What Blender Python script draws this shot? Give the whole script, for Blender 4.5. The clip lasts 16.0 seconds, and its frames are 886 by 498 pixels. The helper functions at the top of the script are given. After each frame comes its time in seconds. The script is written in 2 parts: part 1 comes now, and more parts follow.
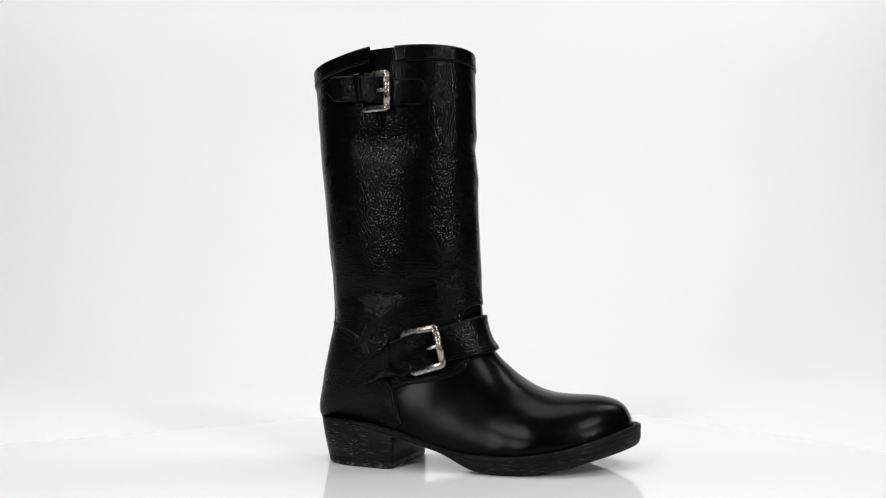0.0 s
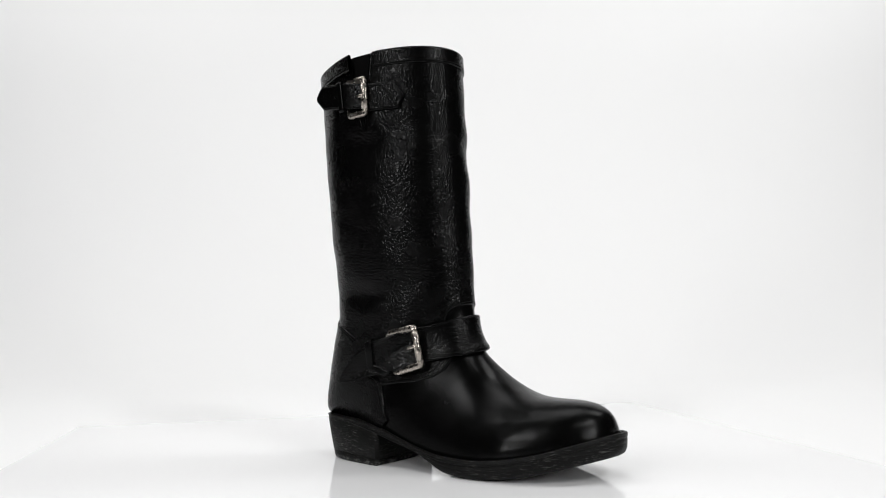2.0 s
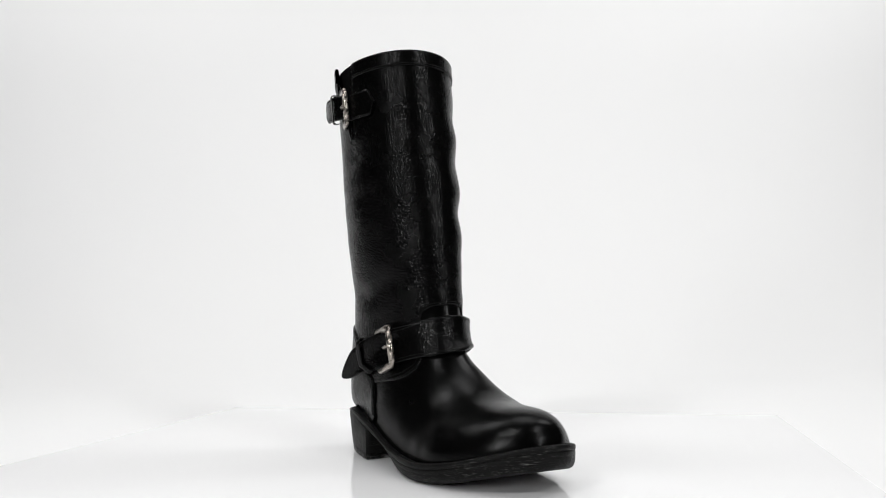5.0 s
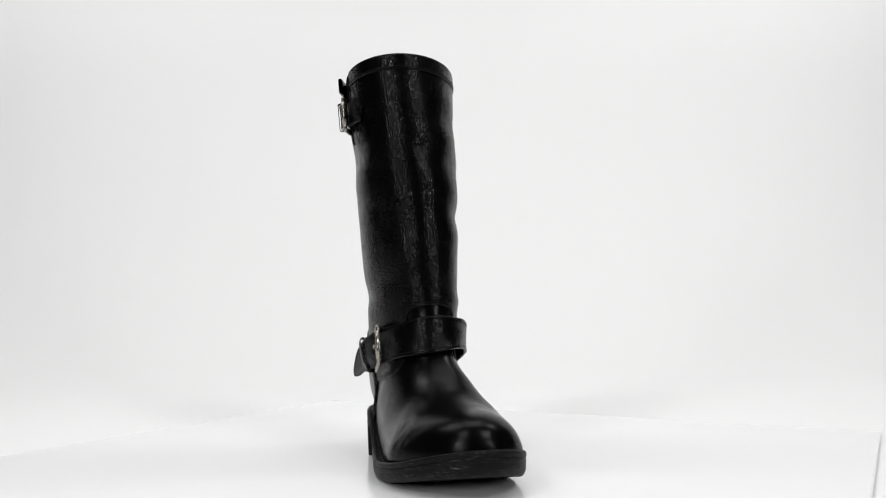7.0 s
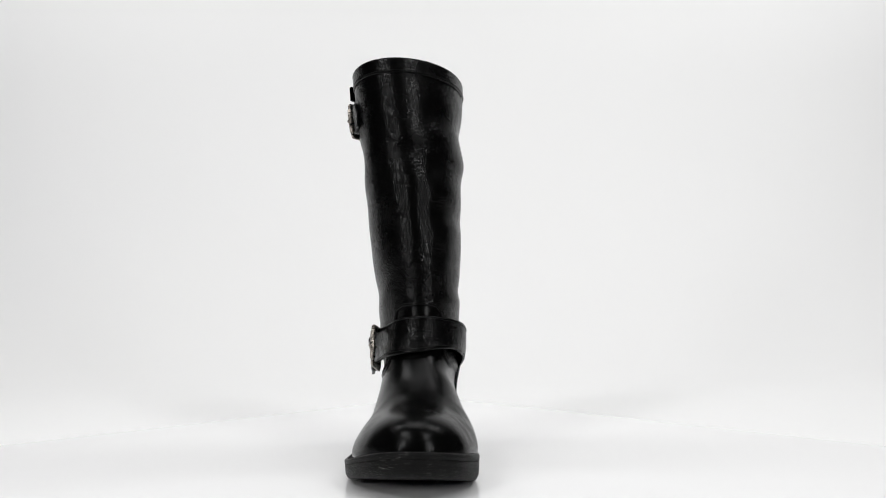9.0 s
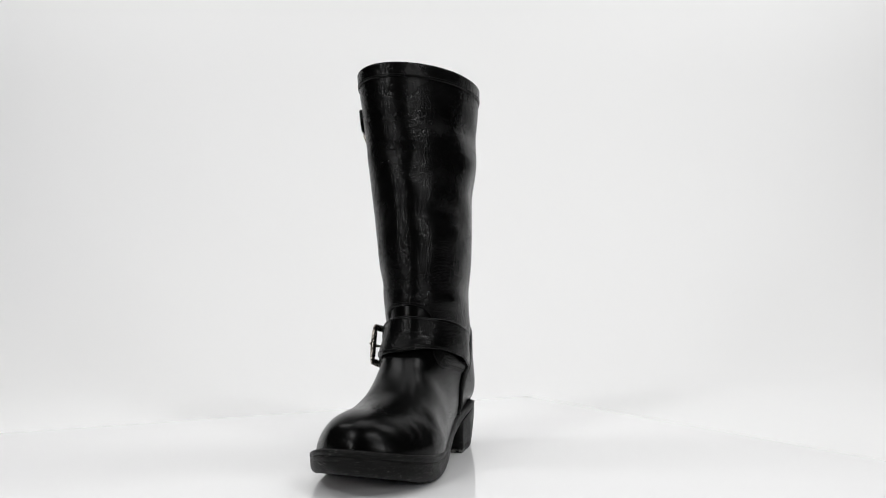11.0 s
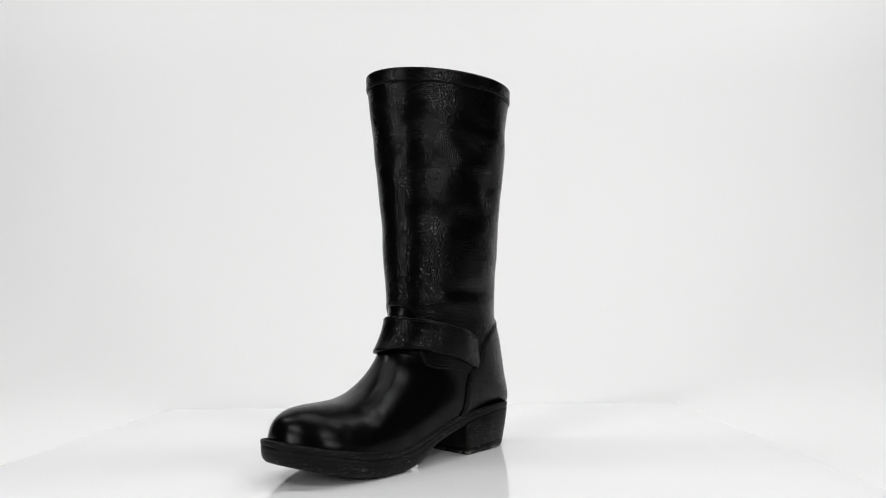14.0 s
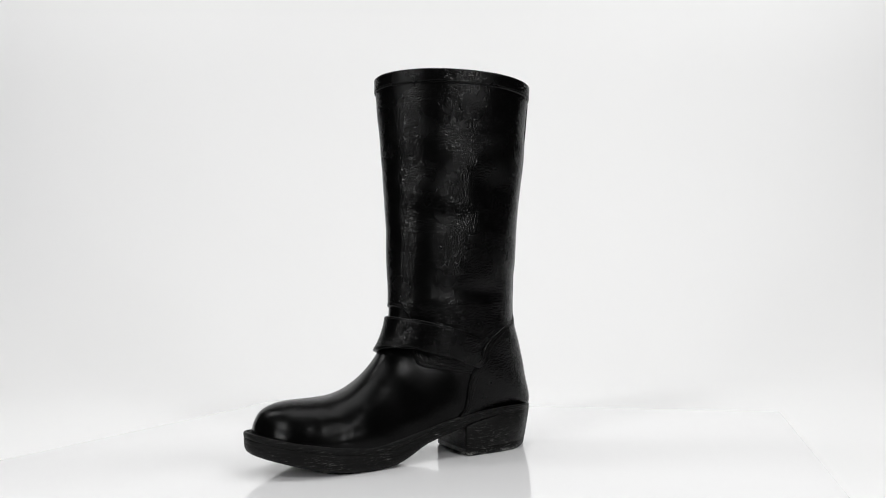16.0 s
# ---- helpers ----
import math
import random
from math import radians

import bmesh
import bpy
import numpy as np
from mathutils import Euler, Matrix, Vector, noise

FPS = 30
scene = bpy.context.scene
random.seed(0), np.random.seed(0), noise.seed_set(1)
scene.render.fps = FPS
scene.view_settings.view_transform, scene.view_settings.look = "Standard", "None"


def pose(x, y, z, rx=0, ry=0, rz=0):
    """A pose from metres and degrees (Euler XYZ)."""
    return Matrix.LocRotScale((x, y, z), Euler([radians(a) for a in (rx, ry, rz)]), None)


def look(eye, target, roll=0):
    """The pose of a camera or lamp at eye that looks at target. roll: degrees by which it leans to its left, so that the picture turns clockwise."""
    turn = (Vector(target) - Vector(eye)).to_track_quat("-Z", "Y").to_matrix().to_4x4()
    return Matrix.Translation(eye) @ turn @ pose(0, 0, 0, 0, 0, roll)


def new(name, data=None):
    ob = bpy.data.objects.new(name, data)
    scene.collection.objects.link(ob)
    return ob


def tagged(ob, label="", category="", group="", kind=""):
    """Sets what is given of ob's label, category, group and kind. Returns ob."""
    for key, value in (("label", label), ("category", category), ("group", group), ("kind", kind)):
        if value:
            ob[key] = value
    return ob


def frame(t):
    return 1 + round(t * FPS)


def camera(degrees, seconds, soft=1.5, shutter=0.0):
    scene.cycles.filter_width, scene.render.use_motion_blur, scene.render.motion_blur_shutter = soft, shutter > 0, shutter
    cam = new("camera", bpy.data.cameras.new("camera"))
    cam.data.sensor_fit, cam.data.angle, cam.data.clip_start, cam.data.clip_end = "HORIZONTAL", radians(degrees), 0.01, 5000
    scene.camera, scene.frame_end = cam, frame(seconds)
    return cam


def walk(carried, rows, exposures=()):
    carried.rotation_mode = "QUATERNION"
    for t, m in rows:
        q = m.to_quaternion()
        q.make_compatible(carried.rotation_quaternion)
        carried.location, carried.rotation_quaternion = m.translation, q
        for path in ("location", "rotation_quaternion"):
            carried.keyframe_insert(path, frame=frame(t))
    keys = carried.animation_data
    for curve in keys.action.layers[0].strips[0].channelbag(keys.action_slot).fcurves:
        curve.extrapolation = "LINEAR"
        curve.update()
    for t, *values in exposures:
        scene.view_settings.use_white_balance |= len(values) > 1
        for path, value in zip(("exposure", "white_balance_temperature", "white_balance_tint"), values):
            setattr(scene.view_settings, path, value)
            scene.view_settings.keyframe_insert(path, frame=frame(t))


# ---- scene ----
cam = camera(60.66, 16.0, soft=1.05)
EYE = Vector((0.0, -0.6611, 0.1241))
YAW, PITCH, ROLL = radians(-0.2944), radians(4.835), -0.927
AIM = EYE + Vector((-math.sin(YAW) * math.cos(PITCH), math.cos(YAW) * math.cos(PITCH), math.sin(PITCH)))
walk(cam, [(0.0, look(EYE, AIM, ROLL)), (16.0, look(EYE, AIM, ROLL))],
     exposures=[(0.0, 0.19), (3.5, 0.19), (7.0, 0.11), (9.0, 0.105), (12.5, 0.025), (16.0, 0.115)])
TURN_START, TURN_RATE = -21.0, -8.6      # degrees, degrees a second

# ---- light: a white sweep lit from above, unseen dark walls, softboxes on both sides of the camera ----
world = bpy.data.worlds.new("studio_world")
world.use_nodes = True
world.node_tree.nodes["Background"].inputs["Color"].default_value = (1.0, 1.0, 1.0, 1)
world.node_tree.nodes["Background"].inputs["Strength"].default_value = 0.02
scene.world = world


def softbox(name, eye, target, width, height, watts):
    data = bpy.data.lights.new(name, "AREA")
    data.shape, data.size, data.size_y, data.energy = "RECTANGLE", width, height, watts
    data.color = (1.0, 0.999, 1.0)
    ob = new(name, data)
    ob.matrix_world = look(eye, target)
    return ob


for side, name in ((-1, "left"), (1, "right")):
    softbox("strip_low_" + name, (0.84 * side, -1.12, 0.45), (0, 0, 0.2), 0.11, 0.27, 3.8)
    softbox("strip_high_" + name, (0.80 * side, -1.05, 1.2), (0, 0, 0.12), 0.13, 0.3, 5.6)
# fills out of view, added to brighten the board and the sweep
softbox("board_fill", (0.0, 0.1, 1.75), (0, 0.0, 0), 1.0, 0.9, 8.5)
softbox("backdrop_fill_left", (-1.35, 0.25, 1.9), (-0.85, 1.6, 0.9), 1.1, 0.6, 15.8)
softbox("backdrop_fill_right", (1.35, 0.25, 1.9), (0.9, 1.6, 0.9), 1.1, 0.6, 18.4)


# ---- materials ----
def material(name, base, rough, metal=0.0, spec=0.5):
    m = bpy.data.materials.new(name)
    m.use_nodes = True
    b = m.node_tree.nodes["Principled BSDF"]
    b.inputs["Base Color"].default_value = (*base, 1)
    b.inputs["Roughness"].default_value = rough
    b.inputs["Metallic"].default_value = metal
    b.inputs["Specular IOR Level"].default_value = spec
    return m, m.node_tree.nodes, m.node_tree.links, b


def coords(nodes, links, scale=(1, 1, 1)):
    tc, mp = nodes.new("ShaderNodeTexCoord"), nodes.new("ShaderNodeMapping")
    mp.inputs["Scale"].default_value = scale
    links.new(tc.outputs["Object"], mp.inputs["Vector"])
    return mp.outputs["Vector"]


def noise_tex(nodes, links, vec, scale, detail=4.0, rough=0.55):
    n = nodes.new("ShaderNodeTexNoise")
    n.inputs["Scale"].default_value, n.inputs["Detail"].default_value, n.inputs["Roughness"].default_value = scale, detail, rough
    links.new(vec, n.inputs["Vector"])
    return n.outputs["Fac"]


def ramp(nodes, links, fac, lo, hi, a, b):
    r = nodes.new("ShaderNodeMapRange")
    r.inputs["From Min"].default_value, r.inputs["From Max"].default_value = lo, hi
    r.inputs["To Min"].default_value, r.inputs["To Max"].default_value = a, b
    links.new(fac, r.inputs["Value"])
    return r.outputs["Result"]


def tint(nodes, links, fac, a, b):
    m = nodes.new("ShaderNodeMix")
    m.data_type = "RGBA"
    m.inputs["A"].default_value, m.inputs["B"].default_value = (*a, 1), (*b, 1)
    links.new(fac, m.inputs["Factor"])
    return m.outputs["Result"]


def bump(nodes, links, height, strength, distance, below=None):
    b = nodes.new("ShaderNodeBump")
    b.inputs["Strength"].default_value, b.inputs["Distance"].default_value = strength, distance
    links.new(height, b.inputs["Height"])
    if below:
        links.new(below, b.inputs["Normal"])
    return b.outputs["Normal"]


def leather(name, base, rough, cell, depth, fine, spec=0.4, valley=0.0, mottle=0.0):
    """Black leather: pebbles of the given cell size (m), fine pores, uneven gloss."""
    m, nodes, links, b = material(name, base, rough, 0.0, spec)
    vec = coords(nodes, links)
    warp = nodes.new("ShaderNodeTexNoise")
    warp.inputs["Scale"].default_value = 0.35 / cell
    links.new(vec, warp.inputs["Vector"])
    add = nodes.new("ShaderNodeVectorMath")
    add.operation = "MULTIPLY_ADD"
    add.inputs[1].default_value = (cell * 0.6,) * 3
    links.new(warp.outputs["Color"], add.inputs[0])
    links.new(vec, add.inputs[2])
    vor = nodes.new("ShaderNodeTexVoronoi")
    vor.feature = "DISTANCE_TO_EDGE"
    vor.inputs["Scale"].default_value = 1 / cell
    links.new(add.outputs["Vector"], vor.inputs["Vector"])
    low = bump(nodes, links, noise_tex(nodes, links, vec, 70, 3), 0.36, 0.0005)
    if mottle:
        low = bump(nodes, links, noise_tex(nodes, links, vec, 420, 4, 0.6), mottle, 0.0004, low)
    dome = nodes.new("ShaderNodeMath")
    dome.operation, dome.inputs[1].default_value = "POWER", 1.0
    links.new(ramp(nodes, links, vor.outputs["Distance"], 0.0, 0.42, 0, 1), dome.inputs[0])
    peb = bump(nodes, links, dome.outputs["Value"], depth, cell * 0.2, low)
    links.new(bump(nodes, links, noise_tex(nodes, links, vec, 3200, 2), fine, 0.0001, peb), b.inputs["Normal"])
    uneven = ramp(nodes, links, noise_tex(nodes, links, vec, 38, 5), 0.3, 0.7, rough - 0.03, rough + 0.05)
    total = nodes.new("ShaderNodeMath")
    total.operation = "ADD"
    links.new(uneven, total.inputs[0])
    links.new(ramp(nodes, links, vor.outputs["Distance"], 0.02, 0.22, valley, 0), total.inputs[1])
    links.new(total.outputs["Value"], b.inputs["Roughness"])
    links.new(tint(nodes, links, noise_tex(nodes, links, vec, 90, 4), tuple(c * 0.7 for c in base), tuple(c * 1.4 for c in base)), b.inputs["Base Color"])
    return m


def paper(name, base, rough, scale):
    m, nodes, links, b = material(name, base, rough)
    vec = coords(nodes, links)
    links.new(tint(nodes, links, noise_tex(nodes, links, vec, scale, 5), tuple(c * 0.985 for c in base), base), b.inputs["Base Color"])
    links.new(ramp(nodes, links, noise_tex(nodes, links, vec, scale * 4, 4), 0.3, 0.7, rough * 0.85, rough * 1.15), b.inputs["Roughness"])
    return m


def scuffed(name, base, mark, rough, amount, stretch, rim=0.0):
    """Dark sole edge with pale scratches along it and rubbed spots."""
    m, nodes, links, b = material(name, base, rough, 0.0, 0.1)
    vec = coords(nodes, links, stretch)
    fine = noise_tex(nodes, links, vec, 420, 7, 0.75)
    patch = noise_tex(nodes, links, coords(nodes, links), 60, 4, 0.6)
    scratch = ramp(nodes, links, fine, 0.545, 0.69, 0, 1)
    mul = nodes.new("ShaderNodeMath")
    mul.operation = "MULTIPLY"
    links.new(scratch, mul.inputs[0])
    links.new(ramp(nodes, links, patch, 0.42, 0.64, 0.05, amount), mul.inputs[1])
    worn = mul.outputs["Value"]
    if rim:     # chips along the edge that meets the ground
        sep, chips, most = nodes.new("ShaderNodeSeparateXYZ"), nodes.new("ShaderNodeMath"), nodes.new("ShaderNodeMath")
        links.new(coords(nodes, links), sep.inputs["Vector"])
        chips.operation, most.operation = "MULTIPLY", "MAXIMUM"
        links.new(ramp(nodes, links, sep.outputs["Z"], rim * 0.5, rim, 1, 0), chips.inputs[0])
        links.new(ramp(nodes, links, noise_tex(nodes, links, coords(nodes, links), 190, 4, 0.7), 0.50, 0.62, 0, 0.9), chips.inputs[1])
        links.new(worn, most.inputs[0])
        links.new(chips.outputs["Value"], most.inputs[1])
        worn = most.outputs["Value"]
    links.new(tint(nodes, links, worn, base, mark), b.inputs["Base Color"])
    links.new(bump(nodes, links, fine, 0.5, 0.0006), b.inputs["Normal"])
    links.new(ramp(nodes, links, patch, 0.3, 0.7, rough - 0.1, rough + 0.12), b.inputs["Roughness"])
    return m


def metal_brushed(name, base, rough):
    m, nodes, links, b = material(name, base, rough, 1.0)
    vec = coords(nodes, links)
    links.new(ramp(nodes, links, noise_tex(nodes, links, vec, 400, 5), 0.3, 0.7, rough - 0.08, rough + 0.12), b.inputs["Roughness"])
    links.new(bump(nodes, links, noise_tex(nodes, links, vec, 250, 4), 0.15, 0.0004), b.inputs["Normal"])
    return m


white_sweep = paper("matt_white_sweep", (0.86, 0.86, 0.858), 0.8, 1.5)
white_board = paper("glossy_white_board", (0.88, 0.88, 0.885), 0.08, 4)
dark_wall = paper("dark_unseen_wall", (0.012, 0.012, 0.0125), 0.9, 3)
pebbled = leather("pebbled_black_leather", (0.0012, 0.0012, 0.0012), 0.25, 0.0025, 0.38, 0.03, 0.115, 0.0)
smooth = leather("smooth_black_leather", (0.0012, 0.0012, 0.0012), 0.225, 0.0012, 0.16, 0.08, 0.105, 0.0, 0.2)
gore_mat = leather("black_elastic_gore", (0.003, 0.003, 0.003), 0.85, 0.0008, 0.6, 0.2, 0.02)
thread = material("black_thread", (0.004, 0.004, 0.004), 0.6, 0.0, 0.12)[0]
sole_mat = scuffed("worn_black_sole", (0.0035, 0.0035, 0.0034), (0.2, 0.2, 0.19), 0.45, 0.8, (0.35, 0.35, 2.6))
heel_mat = scuffed("worn_black_heel", (0.004, 0.004, 0.0038), (0.2, 0.2, 0.19), 0.45, 0.85, (0.4, 0.4, 2.6), 0.0055)
steel = metal_brushed("brushed_nickel", (0.36, 0.325, 0.29), 0.27)


# ---- small builders ----
def part(name, bm, mat, parent=None, label="", shade=True):
    me = bpy.data.meshes.new(name)
    bmesh.ops.recalc_face_normals(bm, faces=bm.faces)
    bm.to_mesh(me)
    bm.free()
    me.materials.append(mat)
    if shade:
        me.polygons.foreach_set("use_smooth", [True] * len(me.polygons))
    ob = new(name, me)
    ob.parent = parent
    if label:
        ob["label"] = label
    return ob


def spline(rows, n, closed=False):
    """n points of a Catmull-Rom curve through rows."""
    a = np.asarray(rows, float)
    m = len(a)
    out = []
    for s in np.linspace(0, m if closed else m - 1, n, endpoint=not closed):
        out.append(spline_at(a, s, closed))
    return np.array(out)


def spline_at(a, s, closed=False):
    m = len(a)
    i = int(math.floor(s)) if closed else min(int(s), m - 2)
    f = s - i
    idx = [(i + d) % m if closed else min(max(i + d, 0), m - 1) for d in (-1, 0, 1, 2)]
    p0, p1, p2, p3 = a[idx]
    return 0.5 * (2 * p1 + (p2 - p0) * f + (2 * p0 - 5 * p1 + 4 * p2 - p3) * f * f + (3 * p1 - p0 - 3 * p2 + p3) * f ** 3)


# ---- the studio: sweep, unseen dark shell added round it, turning board ----
def build_sweep():
    prof = [(-0.305, -0.02), (-0.3, 0.0)] + [(y, 0.0) for y in (-0.15, 0.0, 0.3, 0.6)]
    prof += [(0.75 + 0.85 * math.sin(a), 0.85 - 0.85 * math.cos(a)) for a in np.linspace(0, math.pi / 2, 24)]
    prof += [(1.6, 1.2), (1.6, 1.7), (1.6, 2.2)]
    bm = grid_mesh([[Vector((x, y, z - 0.0029)) for x in np.linspace(-1.7, 1.7, 9)] for y, z in prof])
    return tagged(part("backdrop", bm, white_sweep), "seamless matt white paper sweep curving up behind the boot", "backdrop", kind="structure")


def slab(name, size, at, mat, label, category):
    bm = bmesh.new()
    bmesh.ops.create_cube(bm, size=1)
    bmesh.ops.scale(bm, vec=size, verts=bm.verts)
    bmesh.ops.translate(bm, vec=at, verts=bm.verts)
    return tagged(part(name, bm, mat, shade=False), label, category, kind="structure")


def build_board():
    bm = bmesh.new()
    bmesh.ops.create_cube(bm, size=1)
    bmesh.ops.scale(bm, vec=(0.682, 0.676, 0.003), verts=bm.verts)
    bmesh.ops.bevel(bm, geom=bm.edges[:], offset=0.0008, segments=2, affect="EDGES")
    bmesh.ops.rotate(bm, cent=(0, 0, 0), matrix=Matrix.Rotation(radians(50), 3, "Z"), verts=bm.verts)
    bmesh.ops.translate(bm, vec=(0.0152, -0.0398, 0.0), verts=bm.verts)
    return tagged(part("display_board", bm, white_board, shade=False), "square glossy white display board turning under the boot", "board")


def build_turntable():
    bm = bmesh.new()
    bmesh.ops.create_cone(bm, cap_ends=True, segments=64, radius1=0.15, radius2=0.15, depth=0.001)
    bmesh.ops.translate(bm, vec=(0, 0, -0.0021), verts=bm.verts)
    return tagged(part("turntable", bm, white_sweep, shade=False), "low white round turntable hidden beneath the glossy board", "turntable")


def grid_mesh(rows, wrap=False):
    bm = bmesh.new()
    vs = [[bm.verts.new(p) for p in r] for r in rows]
    n = len(vs[0])
    for r, q in zip(vs, vs[1:]):
        for i in range(n if wrap else n - 1):
            j = (i + 1) % n
            bm.faces.new((r[i], r[j], q[j], q[i]))
    return bm


build_sweep()
# unseen dark shell round the set, added so the leather reflects black
slab("floor", (6, 6.4, 0.1), (0, 0, -0.85), dark_wall, "unseen dark slab below the table, added to keep reflections dark", "floor")
slab("ceiling", (6, 6.4, 0.1), (0, 0, 2.55), dark_wall, "unseen dark slab overhead, added to keep reflections dark", "ceiling")
slab("unseen_wall_front", (6, 0.1, 3.3), (0, -3.15, 0.85), dark_wall, "unseen dark wall behind the camera, added to keep reflections dark", "wall")
slab("unseen_wall_back", (6, 0.1, 3.3), (0, 3.15, 0.85), dark_wall, "unseen dark wall behind the sweep, added to close the set", "wall")
slab("unseen_wall_left", (0.1, 6.2, 3.3), (-3.0, 0, 0.85), dark_wall, "unseen dark side wall, added to keep reflections dark", "wall")
slab("unseen_wall_right", (0.1, 6.2, 3.3), (3.0, 0, 0.85), dark_wall, "unseen dark side wall, added to keep reflections dark", "wall")
board = build_board()
turntable = build_turntable()

# ---- the boot: a loft through slanting sections, from the toe up to the rim ----
# front x, front z, back x, back z, right y, left y, skew, flatness below (mm)
SECTIONS = np.array([
    (160, 33.5, 160, 28, -4, 9, 0, 1), (158.5, 41, 158.5, 26, -9.5, 14.5, 0, 1), (153.5, 49.2, 153.5, 24, -18.5, 22, 0, 1),
    (144.5, 54.2, 145.5, 22, -28, 30.5, 0, 1), (132, 56.5, 134, 19, -38.5, 37, 1, 1), (115, 57.2, 115, 15, -49.5, 40, 3, 1),
    (98, 58.6, 93, 12, -57.5, 40, 6, 1), (84, 63.5, 70, 10.5, -59.5, 36, 8.5, 1), (72, 71, 48, 11, -59.5, 28.5, 10, 1),
    (62, 80, 25, 17, -59.5, 21.5, 11, 1), (54, 89.5, 0, 24.5, -59.5, 14.5, 11, 1), (48, 99.3, -25, 31, -59, 10.5, 10.5, 0.9),
    (44.5, 109, -50.5, 35, -56.5, 9, 10, 0.65), (43, 117, -76, 37.5, -56, 10, 10, 0.36), (42.3, 124, -94, 41, -56, 11, 10, 0.16),
    (41.7, 131, -92.8, 66, -57, 12, 9.5, 0), (41.4, 138, -87.8, 92, -57.5, 12.7, 9, 0), (42, 146, -83, 114, -59.5, 14, 8.5, 0),
    (42, 156, -82.5, 134, -60.5, 14.5, 8, 0), (42, 170, -84, 158, -63, 15.6, 7.5, 0), (42, 190, -87, 184, -66, 16.6, 7, 0),
    (42, 212, -89, 210, -69, 17.4, 6, 0), (42, 235, -92, 235, -71, 18, 4.5, 0), (43, 262, -95.5, 262, -73, 18.2, 2, 0),
    (44, 290, -98.2, 290, -74.8, 18.2, 0, 0), (45, 318, -100.8, 316, -77, 18, -2.5, 0), (45.3, 337.8, -102.4, 336.3, -78.6, 17.8, -3.5, 0)])


SECTIONS[17:, (0, 5)] -= 0.9     # the shaft's leather lies on this
SECTIONS[17:, (2, 4)] += 0.9
FINE = np.array([spline_at(SECTIONS, s) for s in np.linspace(0, len(SECTIONS) - 1, 2601)])
# creases of the shaft: angle, height, spread of both (degrees, mm), depth (mm)
CREASES = [(48, 292, 26, 9, -1.3), (40, 272, 30, 8, 1.0), (45, 252, 24, 9, -1.4), (38, 228, 28, 9, 0.9), (48, 208, 26, 9, -1.6),
           (42, 186, 22, 9, 0.7), (98, 288, 24, 12, -1.8), (112, 232, 20, 16, -1.8), (92, 258, 20, 9, 0.9), (80, 206, 24, 9, -1.0),
           (100, 142, 24, 9, -0.8), (70, 134, 26, 6, 0.8), (-85, 262, 24, 14, -2.0), (-95, 220, 40, 30, -0.8), (-60, 150, 30, 9, -0.6),
           (-100, 140, 30, 9, -1.2), (10, 262, 14, 7, -0.7), (14, 236, 14, 7, 0.6), (-30, 205, 26, 14, -0.6), (150, 300, 20, 20, -0.9)]


def loft(s, a):
    """A point of the upper: s along the sections, a round them (radians: 0 front, half pi on the left, pi back)."""
    k = min(max(s * 100, 0.0), 2599.999)
    i = int(k)
    fx, fz, bx, bz, yr, yl, skew, flat = FINE[i] + (FINE[i + 1] - FINE[i]) * (k - i)
    u = 0.5 - 0.5 * math.cos(a)
    side = math.sin(a)
    oval = abs(side)
    flat_g = math.sqrt(max(0.0, 1 - (1 - u) ** 2)) ** 0.85
    g = (1 - flat) * oval + flat * flat_g * (1 - 0.09 * max(0.0, (u - 0.6) / 0.4) ** 2)
    yc, half = (yr + yl) / 2, (yl - yr) / 2
    lean = (1 - 2 * u) * (1 - flat) + flat * (1 - u) ** 0.8
    y = yc + skew * lean + (half * g if side >= 0 else -half * g)
    x, z = fx + (bx - fx) * u, fz + (bz - fz) * u
    if s > 14.5:
        deg, d = math.degrees(math.atan2(math.sin(a), math.cos(a))), 0.0
        for a0, z0, da, dz, depth in CREASES:
            e = ((deg - a0) / da) ** 2 + ((z - z0) / dz) ** 2
            if e < 9:
                d += (1.0 if 30 < a0 < 55 else 1.9) * depth * math.exp(-e)
        d += 0.5 * noise.noise(Vector((x / 26, y / 26, z / 18))) * min(1.0, (s - 14.5) / 2)
        x, y = x + d * math.cos(a), y + d * math.sin(a)
    elif 3.5 < s < 10.5:
        d = 0.3 * noise.noise(Vector((x / 15, y / 19, z / 15))) * math.sin((s - 3.5) / 7 * math.pi)
        d += 0.2 * noise.noise(Vector((x / 6.5, y / 9, z / 7))) * math.exp(-((x - 104) / 22) ** 2) * (0.3 + 0.7 * oval)
        z, y = z + d, y + d * side
    return Vector((x, y, z)) / 1000


def outward(s, a):
    """The upper's normal."""
    e, f = 0.02, 0.01
    n = (loft(s, a + f) - loft(s, a - f)).cross(loft(min(s + e, 26), a) - loft(max(s - e, 0), a))
    return n.normalized() if n.length > 1e-12 else Vector((1, 0, 0))


def over(s, deg, off):
    """A point off mm above the upper."""
    a = radians(deg)
    return loft(s, a) + outward(s, a) * (off / 1000)


def resample(cols, n):
    a = np.array(cols, float)
    x = np.linspace(0, len(a) - 1, n)
    return [tuple(spline_at(a, v)) for v in x]


def linear(cols, step):
    """Columns every step degrees between those given, linear."""
    a = np.array(cols, float)
    if a[0, 0] > a[-1, 0]:
        a = a[::-1]
    d = np.linspace(a[0, 0], a[-1, 0], max(2, int((a[-1, 0] - a[0, 0]) / step)))
    return [(x, *[float(np.interp(x, a[:, 0], a[:, k])) for k in range(1, a.shape[1])]) for x in d]


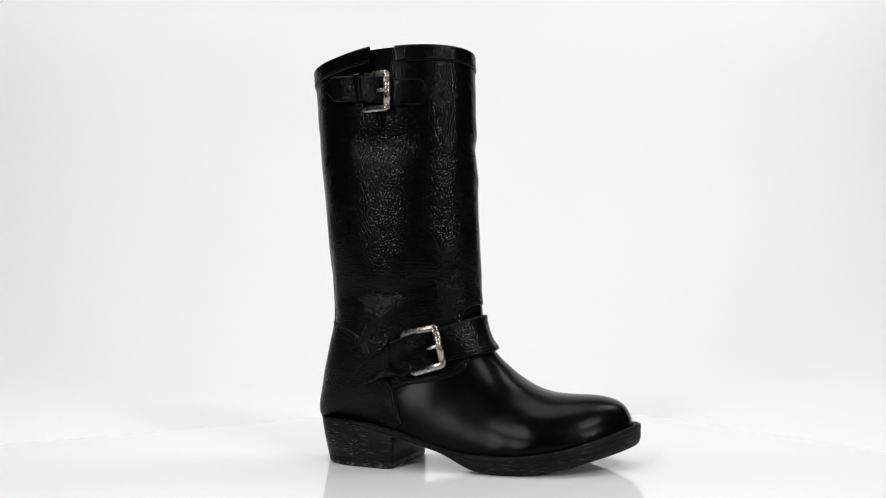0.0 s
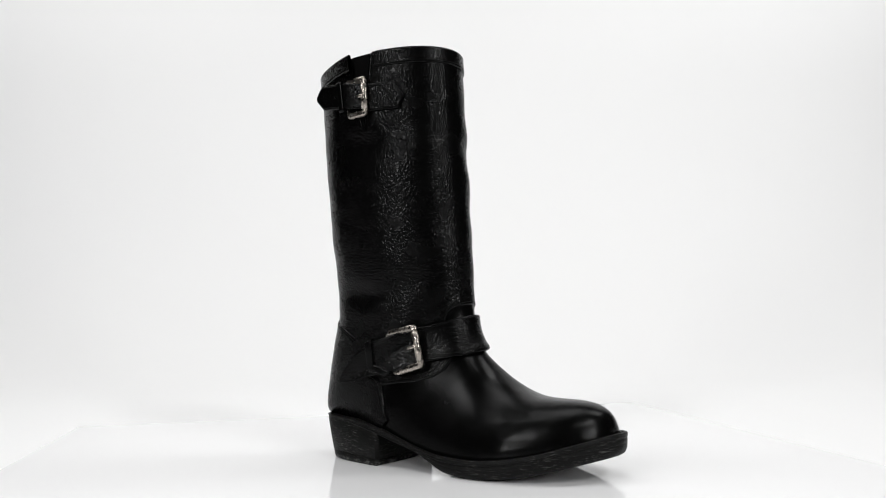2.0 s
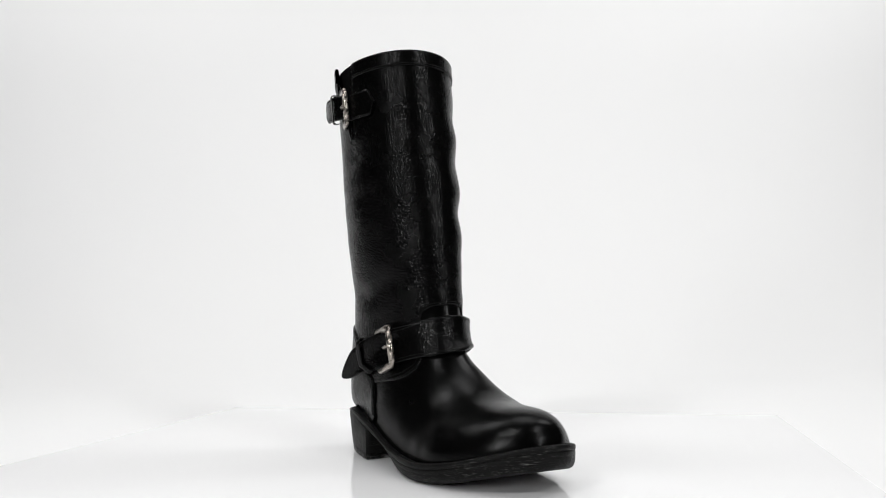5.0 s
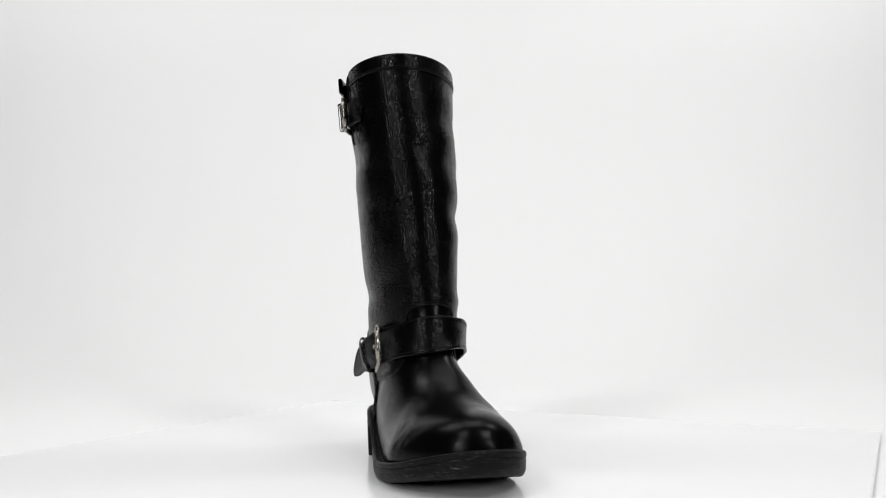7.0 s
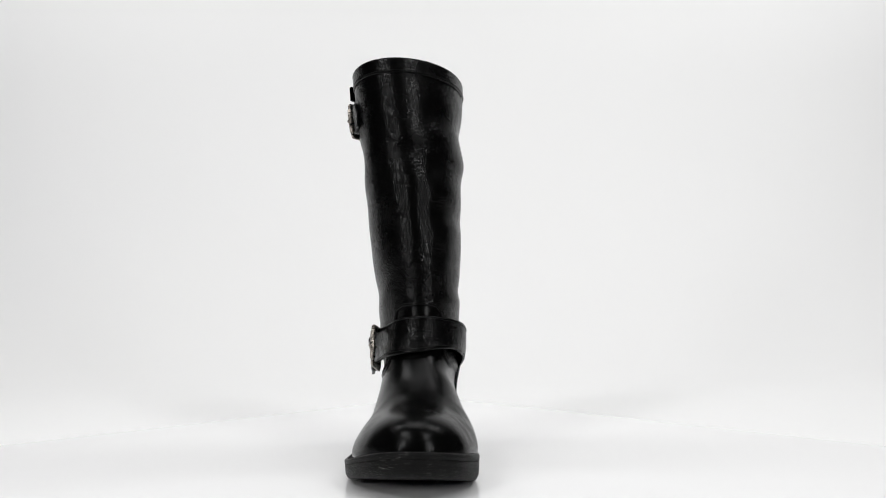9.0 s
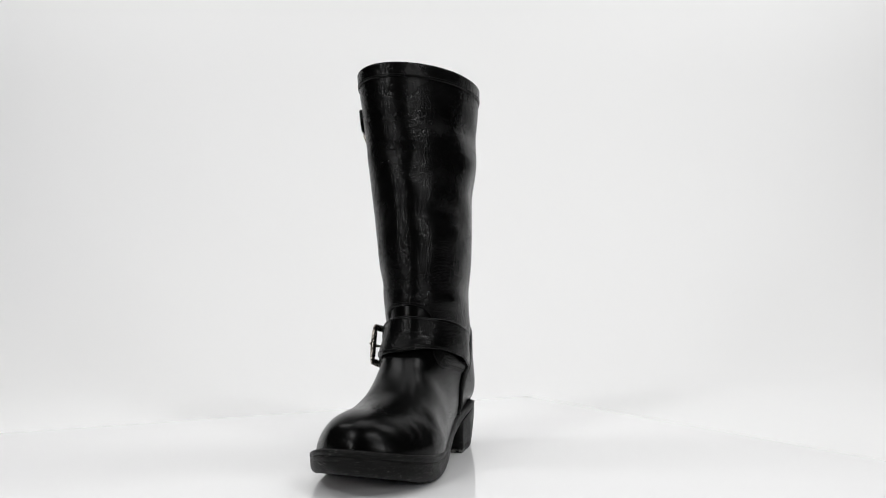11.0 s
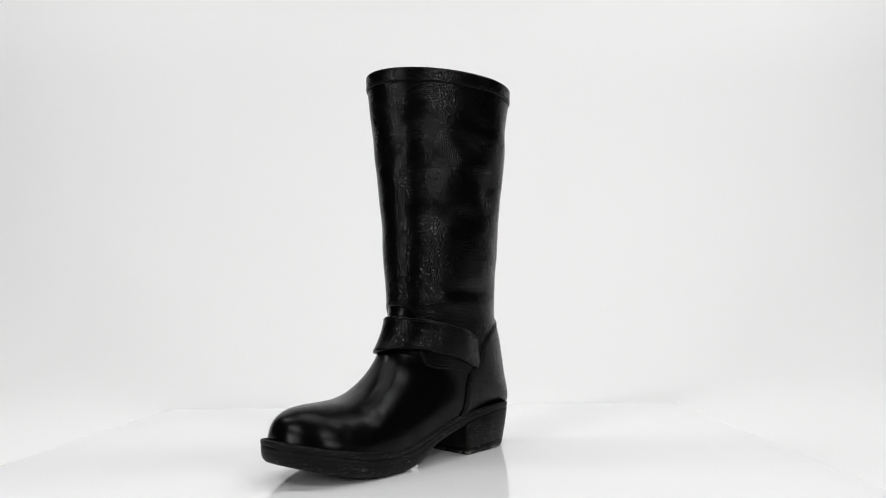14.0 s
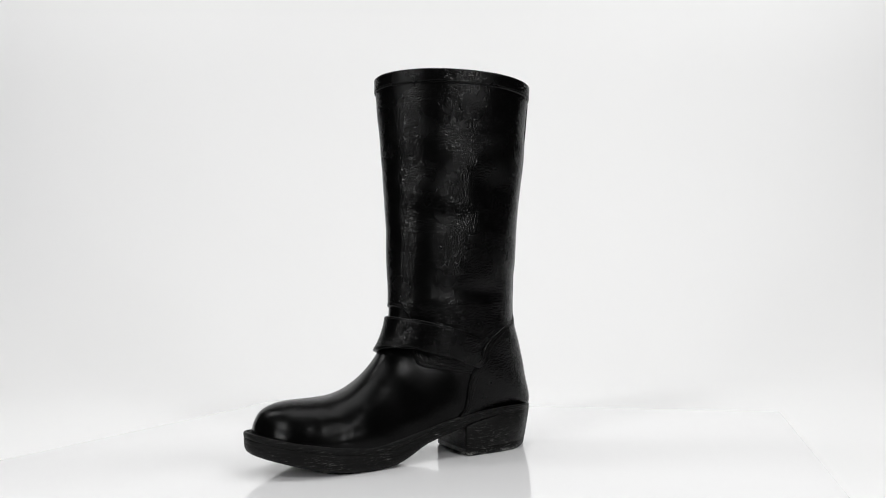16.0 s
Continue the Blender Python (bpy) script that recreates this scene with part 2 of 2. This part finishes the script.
def stitches(name, pts, pitch, length, rad, parent, label=""):
    """A row of short thread stitches along points, each a small six-sided bead."""
    bm = bmesh.new()
    p = [Vector(v) for v in pts]
    dist, k = 0.0, 0
    for a, b in zip(p, p[1:]):
        seg = (b - a).length
        if seg < 1e-9:
            continue
        d = (b - a) / seg
        while dist < seg:
            c = a + d * dist
            side = d.orthogonal().normalized()
            up = d.cross(side)
            rings = []
            for f, r in ((-0.5, 0.35), (-0.3, 1), (0.3, 1), (0.5, 0.35)):
                rings.append([bm.verts.new(c + d * (f * length) + (side * math.cos(q) + up * math.sin(q)) * rad * r) for q in (0.5, 1.55, 2.6, 3.65, 4.7, 5.75)])
            for r, q in zip(rings, rings[1:]):
                for i in range(6):
                    bm.faces.new((r[i], r[(i + 1) % 6], q[(i + 1) % 6], q[i]))
            dist += pitch
        dist -= seg
    return part(name, bm, thread, parent, label)


boot = new("boot")
tagged(boot, "tall black leather boot with two nickel buckles, worn sole", "boot")


def build_vamp():
    ss = np.concatenate([np.linspace(0, 1, 10), np.linspace(1.1, 10, 110), np.linspace(10.1, 16.5, 60)])
    aa = np.linspace(0, 2 * math.pi, 128, endpoint=False)
    bm = grid_mesh([[loft(s, a) for a in aa] for s in ss], True)
    bm.verts.ensure_lookup_table()
    bm.faces.new(bm.verts[:128])
    part("vamp", bm, smooth, boot, "smooth black leather vamp with rubbed highlights")


# lower edge of the shaft leather: degrees, s
SHAFT_LOW = [(-180, 13), (-120, 13), (-101, 12.2), (-86, 11.2), (-71, 10.67), (-57, 10.5), (-47, 10.7), (-41, 11.3), (-37, 12.7), (-34, 14.2),
             (-29, 14.85), (-20, 15.0), (-8, 14.9), (10, 15.0), (26, 15.05), (34, 14.6), (40, 13.2), (46, 12.1), (54, 11.5), (65, 11.2), (74, 11.4),
             (88, 12.27), (98, 12.87), (120, 13), (180, 13)]


def build_shaft():
    cols = linear([(d, s, 26.0, 1.0) for d, s in SHAFT_LOW], 2.0)
    rows = []
    for deg, s0, s1, off in cols[:-1]:
        ts = [0, 0, 0.006, *np.linspace(0.015, 1, 110)]
        hs = [-0.4, 0.5, 0.9] + [1.0] * 110
        rows.append([over(s0 + (s1 - s0) * t, deg, h) for t, h in zip(ts, hs)])
    rows.append(rows[0])
    bm = grid_mesh(rows)
    bmesh.ops.remove_doubles(bm, verts=bm.verts, dist=1e-7)
    shaft = part("shaft", bm, pebbled, boot, "pebbled black leather shaft with soft creases")
    for k in (0.16, 0.38):
        pts = [over(s + k, d, 1.05) for d, s in [(c[0], c[1]) for c in cols] if -98 < d < 98]
        stitches("stitching", pts, 0.0024, 0.0018, 0.00032, shaft)
    return shaft


COUNTER_RIGHT = [(10.6, -146), (11.6, -116), (12.67, -98), (14, -95), (15.33, -100), (15.8, -107), (16.4, -121), (16.87, -136), (17.15, -158), (17.25, -177)]
COUNTER_LEFT = [(10.8, 146), (11.87, 114), (12.93, 97), (13.93, 92), (15.27, 100), (16.07, 115), (16.8, 135), (17.15, 158), (17.25, 177)]


def edge_at(rows, s):
    """The seam's angle at s, the corners of its table rounded off."""
    return float(np.mean([np.interp(s + d, [r[0] for r in rows], [r[1] for r in rows]) for d in np.linspace(-0.4, 0.4, 9)]))


def build_counter():
    ss = np.linspace(10.8, 17.25, 110)
    right = [edge_at(COUNTER_RIGHT, s) for s in ss]
    left = [edge_at(COUNTER_LEFT, s) for s in ss]
    rows = []
    for i, (s, r, l) in enumerate(zip(ss, right, left)):
        span = [0, 0, 0.012, *np.linspace(0.03, 0.97, 60), 0.988, 1, 1]
        hs = [0.2, 1.4, 1.9] + [2.1] * 60 + [1.9, 1.4, 0.2]
        drop = 1.2 if i == len(ss) - 1 else 0
        rows.append([over(s, l + (360 + r - l) * t, h - drop) for t, h in zip(span, hs)])
    counter = part("heel_counter", grid_mesh(rows), pebbled, boot, "pebbled black leather heel counter with double stitched edge")
    for k in (2.5, 5.5):
        stitches("stitching", [over(s, r - k, 2.15) for s, r in zip(ss, right)][4:], 0.0024, 0.0018, 0.00032, counter)
        stitches("stitching", [over(s, l + k, 2.15) for s, l in zip(ss, left)][4:], 0.0024, 0.0018, 0.00032, counter)


def build_collar():
    cols = [(d, 25.33, 26.0, 1.9) for d in np.linspace(-72, 235, 130)]
    cols += [(d, 25.33, 26.0, 1.9 + 7.0 * ((d - 235) / 38) ** 2) for d in np.linspace(237, 273, 20)]
    rows = []
    for d, s0, s1, off in cols:
        s = np.linspace(s0, s1, 9)
        col = [over(s0, d, off - 2.0), over(s0, d, off - 0.7)] + [over(v, d, off) for v in s]
        top = Vector((0, 0, 0.0014))
        col += [over(26, d, off - 0.6) + top * 0.7, over(26, d, off - 1.6) + top, over(26, d, off - 2.8) + top * 0.8, over(26, d, off - 3.6)]
        col += [over(v, d, off - 3.8) for v in (25.8, 25.5, 25.2, 24.8, 24.3)]
        rows.append(col)
    collar = part("collar_band", grid_mesh(rows), pebbled, boot, "black leather band bound round the top edge")
    stitches("stitching", [over(25.42, d, off + 0.05) for d, s0, s1, off in cols], 0.0024, 0.0018, 0.00032, collar)


def build_gore():
    rows = []
    for s in np.linspace(23.55, 25.95, 40):
        f = (s - 23.55) / 2.4
        a0, a1 = -85 - 7 * f ** 0.8, -84 + 11 * f ** 0.8
        n = 22
        rows.append([over(s, a0 + (a1 - a0) * i / (n - 1), 1.35 + 0.3 * (i % 2) - (0.5 if i in (0, n - 1) else 0)) for i in range(n)])
    gore = part("elastic_gore", grid_mesh(rows), gore_mat, boot, "dark ribbed elastic gusset set in a V notch")
    for side in (-1, 1):
        cols = []
        for s in np.linspace(23.5, 25.95, 40):
            f = max(0.0, (s - 23.55) / 2.4)
            a = -85 - 7 * f ** 0.8 - 0.3 if side < 0 else -84 + 11 * f ** 0.8 + 0.3
            cols.append([over(s, a + side * w, h) for w, h in ((-0.8, 0.9), (-0.7, 1.6), (0.3, 1.7), (1.6, 1.45), (1.8, 0.8))])
        part("gore_edge", grid_mesh(cols), smooth, gore)


def build_back_stay():
    prof = ((-9.4, 0.4), (-9.3, 1.9), (-8.7, 2.3), (-5, 2.35), (-1.6, 2.5), (-0.8, 3.0), (0.8, 3.0), (1.6, 2.5), (5, 2.35), (8.7, 2.3), (9.3, 1.9), (9.4, 0.4))
    rows = [[over(s, 180 + w, h) for w, h in prof] for s in np.linspace(16.9, 25.3, 110)]
    stay = part("back_stay", grid_mesh(rows), pebbled, boot, "narrow raised leather strip down the back seam")
    for w in (-7.4, 7.4):
        stitches("stitching", [over(s, 180 + w, 2.4) for s in np.linspace(17.3, 25.2, 110)], 0.0024, 0.0018, 0.0003, stay)


# strap round the ankle: degrees, s of the lower edge, s of the upper edge, offset
ANKLE = [(97, 13.75, 15.40, 1.6), (88, 13.45, 15.40, 4.6), (76, 13.05, 15.30, 8.6), (60, 12.20, 15.08, 10.0), (43, 11.30, 14.72, 8.2), (28, 10.75, 14.2, 5.6),
         (9, 10.28, 13.8, 3.9), (-12, 10.2, 13.72, 3.8), (-31, 10.45, 14.05, 4.2), (-44, 10.82, 14.4, 4.7), (-57, 11.25, 14.75, 4.8), (-66, 11.6, 14.93, 6.0),
         (-74, 11.85, 15.02, 8.4), (-80, 12.1, 15.07, 9.6), (-86, 12.4, 15.1, 10.2), (-92, 12.85, 15.05, 11.4), (-98, 13.3, 14.98, 12.8), (-103, 13.65, 14.80, 14.2),
         (-107.5, 13.98, 14.55, 15.6), (-110.5, 14.22, 14.30, 16.6)]
# strap at the top: the fixed piece in front of the gore and the free end behind it
TOP_FIXED = [(-51, 24.34, 24.38, 3.6), (-53, 24.18, 24.54, 3.7), (-56, 24.0, 24.74, 3.8), (-66, 24.0, 24.77, 3.9), (-75, 24.0, 24.8, 4.4), (-82, 24.03, 24.83, 4.6)]
TOP_FREE = [(-79, 24.08, 24.82, 5.2), (-84, 24.1, 24.85, 7.0), (-92, 24.15, 24.95, 9.2), (-100, 24.2, 25.0, 10), (-108, 24.25, 25.05, 11), (-113, 24.3, 25.08, 11.6),
            (-117, 24.5, 24.9, 12.4), (-120, 24.68, 24.74, 12.9)]


def build_strap(name, cols, n, parent, label, thick=2.4, flare=0.0):
    fine = resample(cols, n)
    rows = []
    for i, (d, s0, s1, off) in enumerate(fine):
        w = max(s1 - s0, 1e-4)
        slope = flare * max(0.0, min(1.0, (d + 70) / 60))
        end = i in (0, n - 1)
        ring = []
        ts = np.linspace(0.03, 0.97, 12)
        ring += [over(s0 + w * t, d, off + slope * (1 - 2 * t) - (0.9 if end else 0)) for t in ts]
        ring += [over(s1, d, off - slope - 0.5), over(s1, d, off - slope - thick + 0.4)]
        ring += [over(s0 + w * t, d, off + slope * (1 - 2 * t) - thick) for t in ts[::-1]]
        ring += [over(s0, d, off + slope - thick + 0.4), over(s0, d, off + slope - 0.5)]
        rows.append(ring)
    bm = grid_mesh(rows, True)
    bm.verts.ensure_lookup_table()
    m = len(rows[0])
    bm.faces.new(bm.verts[:m])
    bm.faces.new(bm.verts[-m:])
    strap = part(name, bm, pebbled, parent, label)
    for lo in (0.07, 0.93):
        stitches("stitching", [over(s0 + (s1 - s0) * lo, d, off + 0.05 + flare * (1 - 2 * lo) * max(0.0, min(1.0, (d + 70) / 60))) for d, s0, s1, off in fine[3:-3]], 0.0024, 0.0018, 0.0003, strap)
    return strap


def build_keeper(deg, half, s0, s1, off, parent):
    rows = []
    for k in np.linspace(-1, 1, 9):
        e = 0.5 if abs(k) == 1 else 0.0
        rows.append([over(s0 + (s1 - s0) * t, deg + half * k, h - e) for t, h in zip([0, -0.02, 0, *np.linspace(0.05, 0.95, 9), 1, 1.02, 1],
                     [off - 6, off - 2, off - 0.6] + [off] * 9 + [off - 0.6, off - 2, off - 6])])
    part("keeper_loop", grid_mesh(rows), smooth, parent, "narrow black leather keeper loop")


def build_buckle(name, corners, parent, bar, label):
    """A rounded rectangular frame through four corners (top left, top right, bottom right, bottom left), and its prong."""
    tl, tr, br, bl = [Vector(c) / 1000 for c in corners]
    c = (tl + tr + br + bl) / 4
    right = ((tr - tl) + (br - bl)).normalized()
    up = ((tl - bl) + (tr - br))
    up = (up - right * up.dot(right)).normalized()
    out = right.cross(up)
    if out.y > 0:
        out = -out

    def at(u, v, w=0.0):
        top = tl + (tr - tl) * u
        low = bl + (br - bl) * u
        return low + (top - low) * v + out * w

    wide, high = (tr - tl).length, (tr - br).length
    # centre line of the frame with rounded corners, in 0..1 of the corners
    mu, mv, ru, rv = bar / 2 / wide, bar / 2 / high, 0.06, 0.05
    path = []
    for cu, cv, q0 in ((1 - mu - ru, 1 - mv - rv, 0), (mu + ru, 1 - mv - rv, 90), (mu + ru, mv + rv, 180), (1 - mu - ru, mv + rv, 270)):
        for q in np.linspace(0, 90, 6):
            a = radians(q0 + q)
            path.append((cu + ru * math.cos(a), cv + rv * math.sin(a)))
    rows = []
    m = len(path)
    for i, (u, v) in enumerate(path):
        p, n0, n1 = at(u, v), at(*path[i - 1]), at(*path[(i + 1) % m])
        d = (n1 - n0).normalized()
        side = d.cross(out).normalized()
        lift = -0.0085 * max(0.0, 1 - u / 0.7) + (0.0 if u < 0.13 else 0.0004 * (1 - (2 * v - 1) ** 2))
        b = bar * (0.75 if u < 0.13 else 1.0)
        prof = ((-0.5, -0.0011), (-0.5, 0.0004), (-0.34, 0.0013), (0, 0.00165), (0.34, 0.0013), (0.5, 0.0004), (0.5, -0.0011), (0, -0.0014))
        rows.append([p + side * (x * b) + out * (w + lift) for x, w in prof])
    rows.append(rows[0])
    bm = grid_mesh(rows, True)
    bmesh.ops.remove_doubles(bm, verts=bm.verts, dist=1e-7)
    buckle = part(name, bm, steel, parent, label)
    rows = []
    for u, w, r in ((0.58, -0.0035, 0.0010), (0.63, 0.0008, 0.0013), (0.75, 0.0022, 0.0014), (0.86, 0.0030, 0.0014), (0.93, 0.0030, 0.0013), (0.97, 0.0024, 0.0006)):
        rows.append([at(u, 0.5, w) + up * (r * math.cos(q)) + out * (0.7 * r * math.sin(q)) for q in np.linspace(0, 2 * math.pi, 10, endpoint=False)])
    bm = grid_mesh(rows, True)
    part("prong", bm, steel, buckle)
    rows = []
    for v, r in ((0.17, 0.0017), (0.175, 0.0023), (0.5, 0.0024), (0.825, 0.0023), (0.83, 0.0017)):
        lift = 0.0004 * (1 - (2 * v - 1) ** 2)
        rows.append([at(1 - mu, v, lift) + right * (1.25 * r * math.cos(q)) + out * (r * math.sin(q)) for q in np.linspace(0, 2 * math.pi, 14, endpoint=False)])
    part("roller", grid_mesh(rows, True), steel, buckle)
    return buckle


build_vamp()
build_shaft()
build_counter()
build_gore()
build_collar()
build_back_stay()
ankle_strap = build_strap("ankle_strap", ANKLE, 150, boot, "pebbled black leather strap round the ankle, pointed free end", flare=0.5)
build_keeper(-88.5, 2.4, 12.45, 15.2, 12.6, ankle_strap)
build_buckle("ankle_buckle", ((-13.5, -62.6, 110.3), (18.3, -55.0, 116.1), (26.0, -54.0, 81.4), (-2.4, -63.4, 73.2)), boot, 0.0055, "brushed nickel roller buckle on the ankle strap")
top_fixed = build_strap("top_strap", TOP_FIXED, 50, boot, "short pebbled black strap with a pointed end")
top_free = build_strap("strap_end", TOP_FREE, 60, boot, "free pointed end of the upper strap standing off")
build_keeper(-95.5, 2.0, 24.08, 25.02, 11.2, top_free)
build_buckle("top_buckle", ((-37, -84.5, 319.8), (-8.0, -82.6, 317.2), (-9.5, -79.4, 285.0), (-37.0, -81.5, 286.0)), boot, 0.0051, "brushed nickel buckle below the rim")


OUTLINE = [(-99, -28), (-93, -42), (-82, -54.5), (-60, -60), (-30, -62), (0, -61.5), (30, -62), (60, -63.5), (85, -62), (110, -55),
           (130, -45), (148, -31), (160, -16), (166, -2), (165.5, 10), (161, 20), (150, 31), (135, 38), (115, 42), (92, 41),
           (65, 34.5), (35, 25), (5, 16), (-25, 9.5), (-55, 5), (-79, -3), (-91, -15)]
# height of the welt along the right and the left side, and of the underside (mm)
TOP_RIGHT = [(-110, 38), (-84, 38.3), (-46, 36.8), (-16, 31), (2, 25), (13, 21.5), (32, 16.8), (46, 15.2), (77, 14.6), (100, 17.2), (117, 20.3),
             (135, 25), (150, 29.5), (162, 33.8), (170, 35.5)]
TOP_LEFT = [(-110, 40), (-81, 42), (-62, 41.5), (-32, 38.5), (-4, 34), (24, 27.5), (51, 22), (72, 20), (100, 22), (130, 27), (153, 31.8), (164, 34.5), (170, 35.5)]
LOW_Z = [(-110, 35.5), (-54, 33.5), (-23, 27.2), (-4, 22), (13, 18), (22, 15.5), (32, 10), (45, 3.8), (60, 1.8), (75, 1.5), (90, 2.5), (110, 5.2),
         (130, 10), (153, 16), (170, 20.5)]


def table(rows, x):
    return float(np.interp(x, [r[0] for r in rows], [r[1] for r in rows]))


def smooth_table(rows, lo, hi):
    """The table through a curve without kinks, as fine rows."""
    x = np.linspace(lo, hi, 140)
    y = np.array([table(rows, v) for v in x])
    k = np.exp(-np.linspace(-2, 2, 13) ** 2)
    y = np.convolve(np.pad(y, 6, mode="edge"), k / k.sum(), "valid")
    return list(zip(x, y))


def build_sole():
    right, left, low = smooth_table(TOP_RIGHT, -110, 170), smooth_table(TOP_LEFT, -110, 170), smooth_table(LOW_Z, -110, 170)
    line = spline(OUTLINE, 220, True)
    step = np.roll(line, -1, 0) - np.roll(line, 1, 0)
    nrm = np.stack([step[:, 1], -step[:, 0]], 1)
    nrm /= np.linalg.norm(nrm, axis=1, keepdims=True)
    if (nrm * (line - line.mean(0))).sum() < 0:
        nrm = -nrm
    cx, cy = 30, -12

    def ring(inset, level, k=1.0):
        """level 0 is the underside, 1 the top of the sole."""
        out = []
        for (x, y), n in zip(line, nrm):
            px, py = x - n[0] * inset, y - n[1] * inset
            px, py = cx + (px - cx) * k, cy + (py - cy) * k
            w = min(1.0, max(0.0, (py + 45) / 60))
            zt, zb = table(right, px) * (1 - w) + table(left, px) * w, table(low, px)
            out.append(Vector((px, py, zb + (zt - zb) * level)) / 1000)
        return out

    rings = [ring(6, 0, k) for k in (0.02, 0.25, 0.5, 0.75)] + [ring(4.6, 0), ring(3.2, 0.03), ring(2.0, 0.1), ring(0.9, 0.25), ring(0.5, 0.46), ring(0.62, 0.49),
             ring(0.62, 0.51), ring(0.45, 0.54), ring(0.4, 0.72), ring(0.7, 0.75), ring(6, 0.75)]
    outsole = part("outsole", grid_mesh(rings, True), sole_mat, boot, "worn black layered sole edge with pale scuffs")
    rings = [ring(6.5, 0.70), ring(0.6, 0.755), ring(0.25, 0.78), ring(0, 0.93), ring(0.5, 1.0), ring(1.4, 1.04), ring(3.4, 1.04), ring(4.2, 0.98), ring(9, 0.95)]
    welt = part("welt", grid_mesh(rings, True), sole_mat, boot, "thin black welt with stitched groove")
    pts = [p for p in ring(3.0, 1.05)]
    stitches("stitching", [p for p in pts + pts[:1]], 0.0030, 0.0023, 0.0005, welt)

    # heel block: back of the outline closed by the straight breast
    heel = [p for p in line if p[0] < -21]
    heel.sort(key=lambda p: math.atan2(p[1] + 28, p[0] + 20) % (2 * math.pi))
    x0, ya, yb = -19.5, heel[0][1], heel[-1][1]
    breast = [(x0 + 1.5 * math.sin(math.pi * f), yb + (ya - yb) * f) for f in np.linspace(0, 1, 16)]
    loop = heel + breast
    rings = []
    for f, inset in ((0, 2.2), (0.02, 1.0), (0.06, 0.5), (0.19, 0.3), (0.2, 0.7), (0.215, 0.7), (0.225, 0.2), (0.6, 0), (0.97, 0.3), (1.0, 1.0)):
        r = []
        for x, y in loop:
            t = 1 - f
            back = max(0.0, min(1.0, (-20 - x) / 60))
            d = Vector((x + 58, y + 28))
            d = d.normalized() * inset
            wob = 0.25 * noise.noise(Vector((x / 9, y / 9, f * 6)))
            px, py = x + 6.5 * t * back - d.x + wob, y + (2.0 if y < -28 else -2.0) * t * back - d.y + wob
            r.append(Vector((px, py, 1.5 + f * (table(low, x) - 0.3))) / 1000)
        rings.append(r)
    bm = grid_mesh(rings, True)
    bm.verts.ensure_lookup_table()
    bm.faces.new(bm.verts[:len(loop)])
    heel_ob = part("heel", bm, heel_mat, boot, "stacked black heel with chipped pale lower edge")
    return heel_ob


build_sole()


def motions():
    rows = [(t, pose(0, 0, 0, 0, 0, TURN_START + TURN_RATE * t)) for t in np.linspace(0, 16, 17)]
    walk(boot, rows)
    walk(board, rows)
    walk(turntable, rows)


motions()
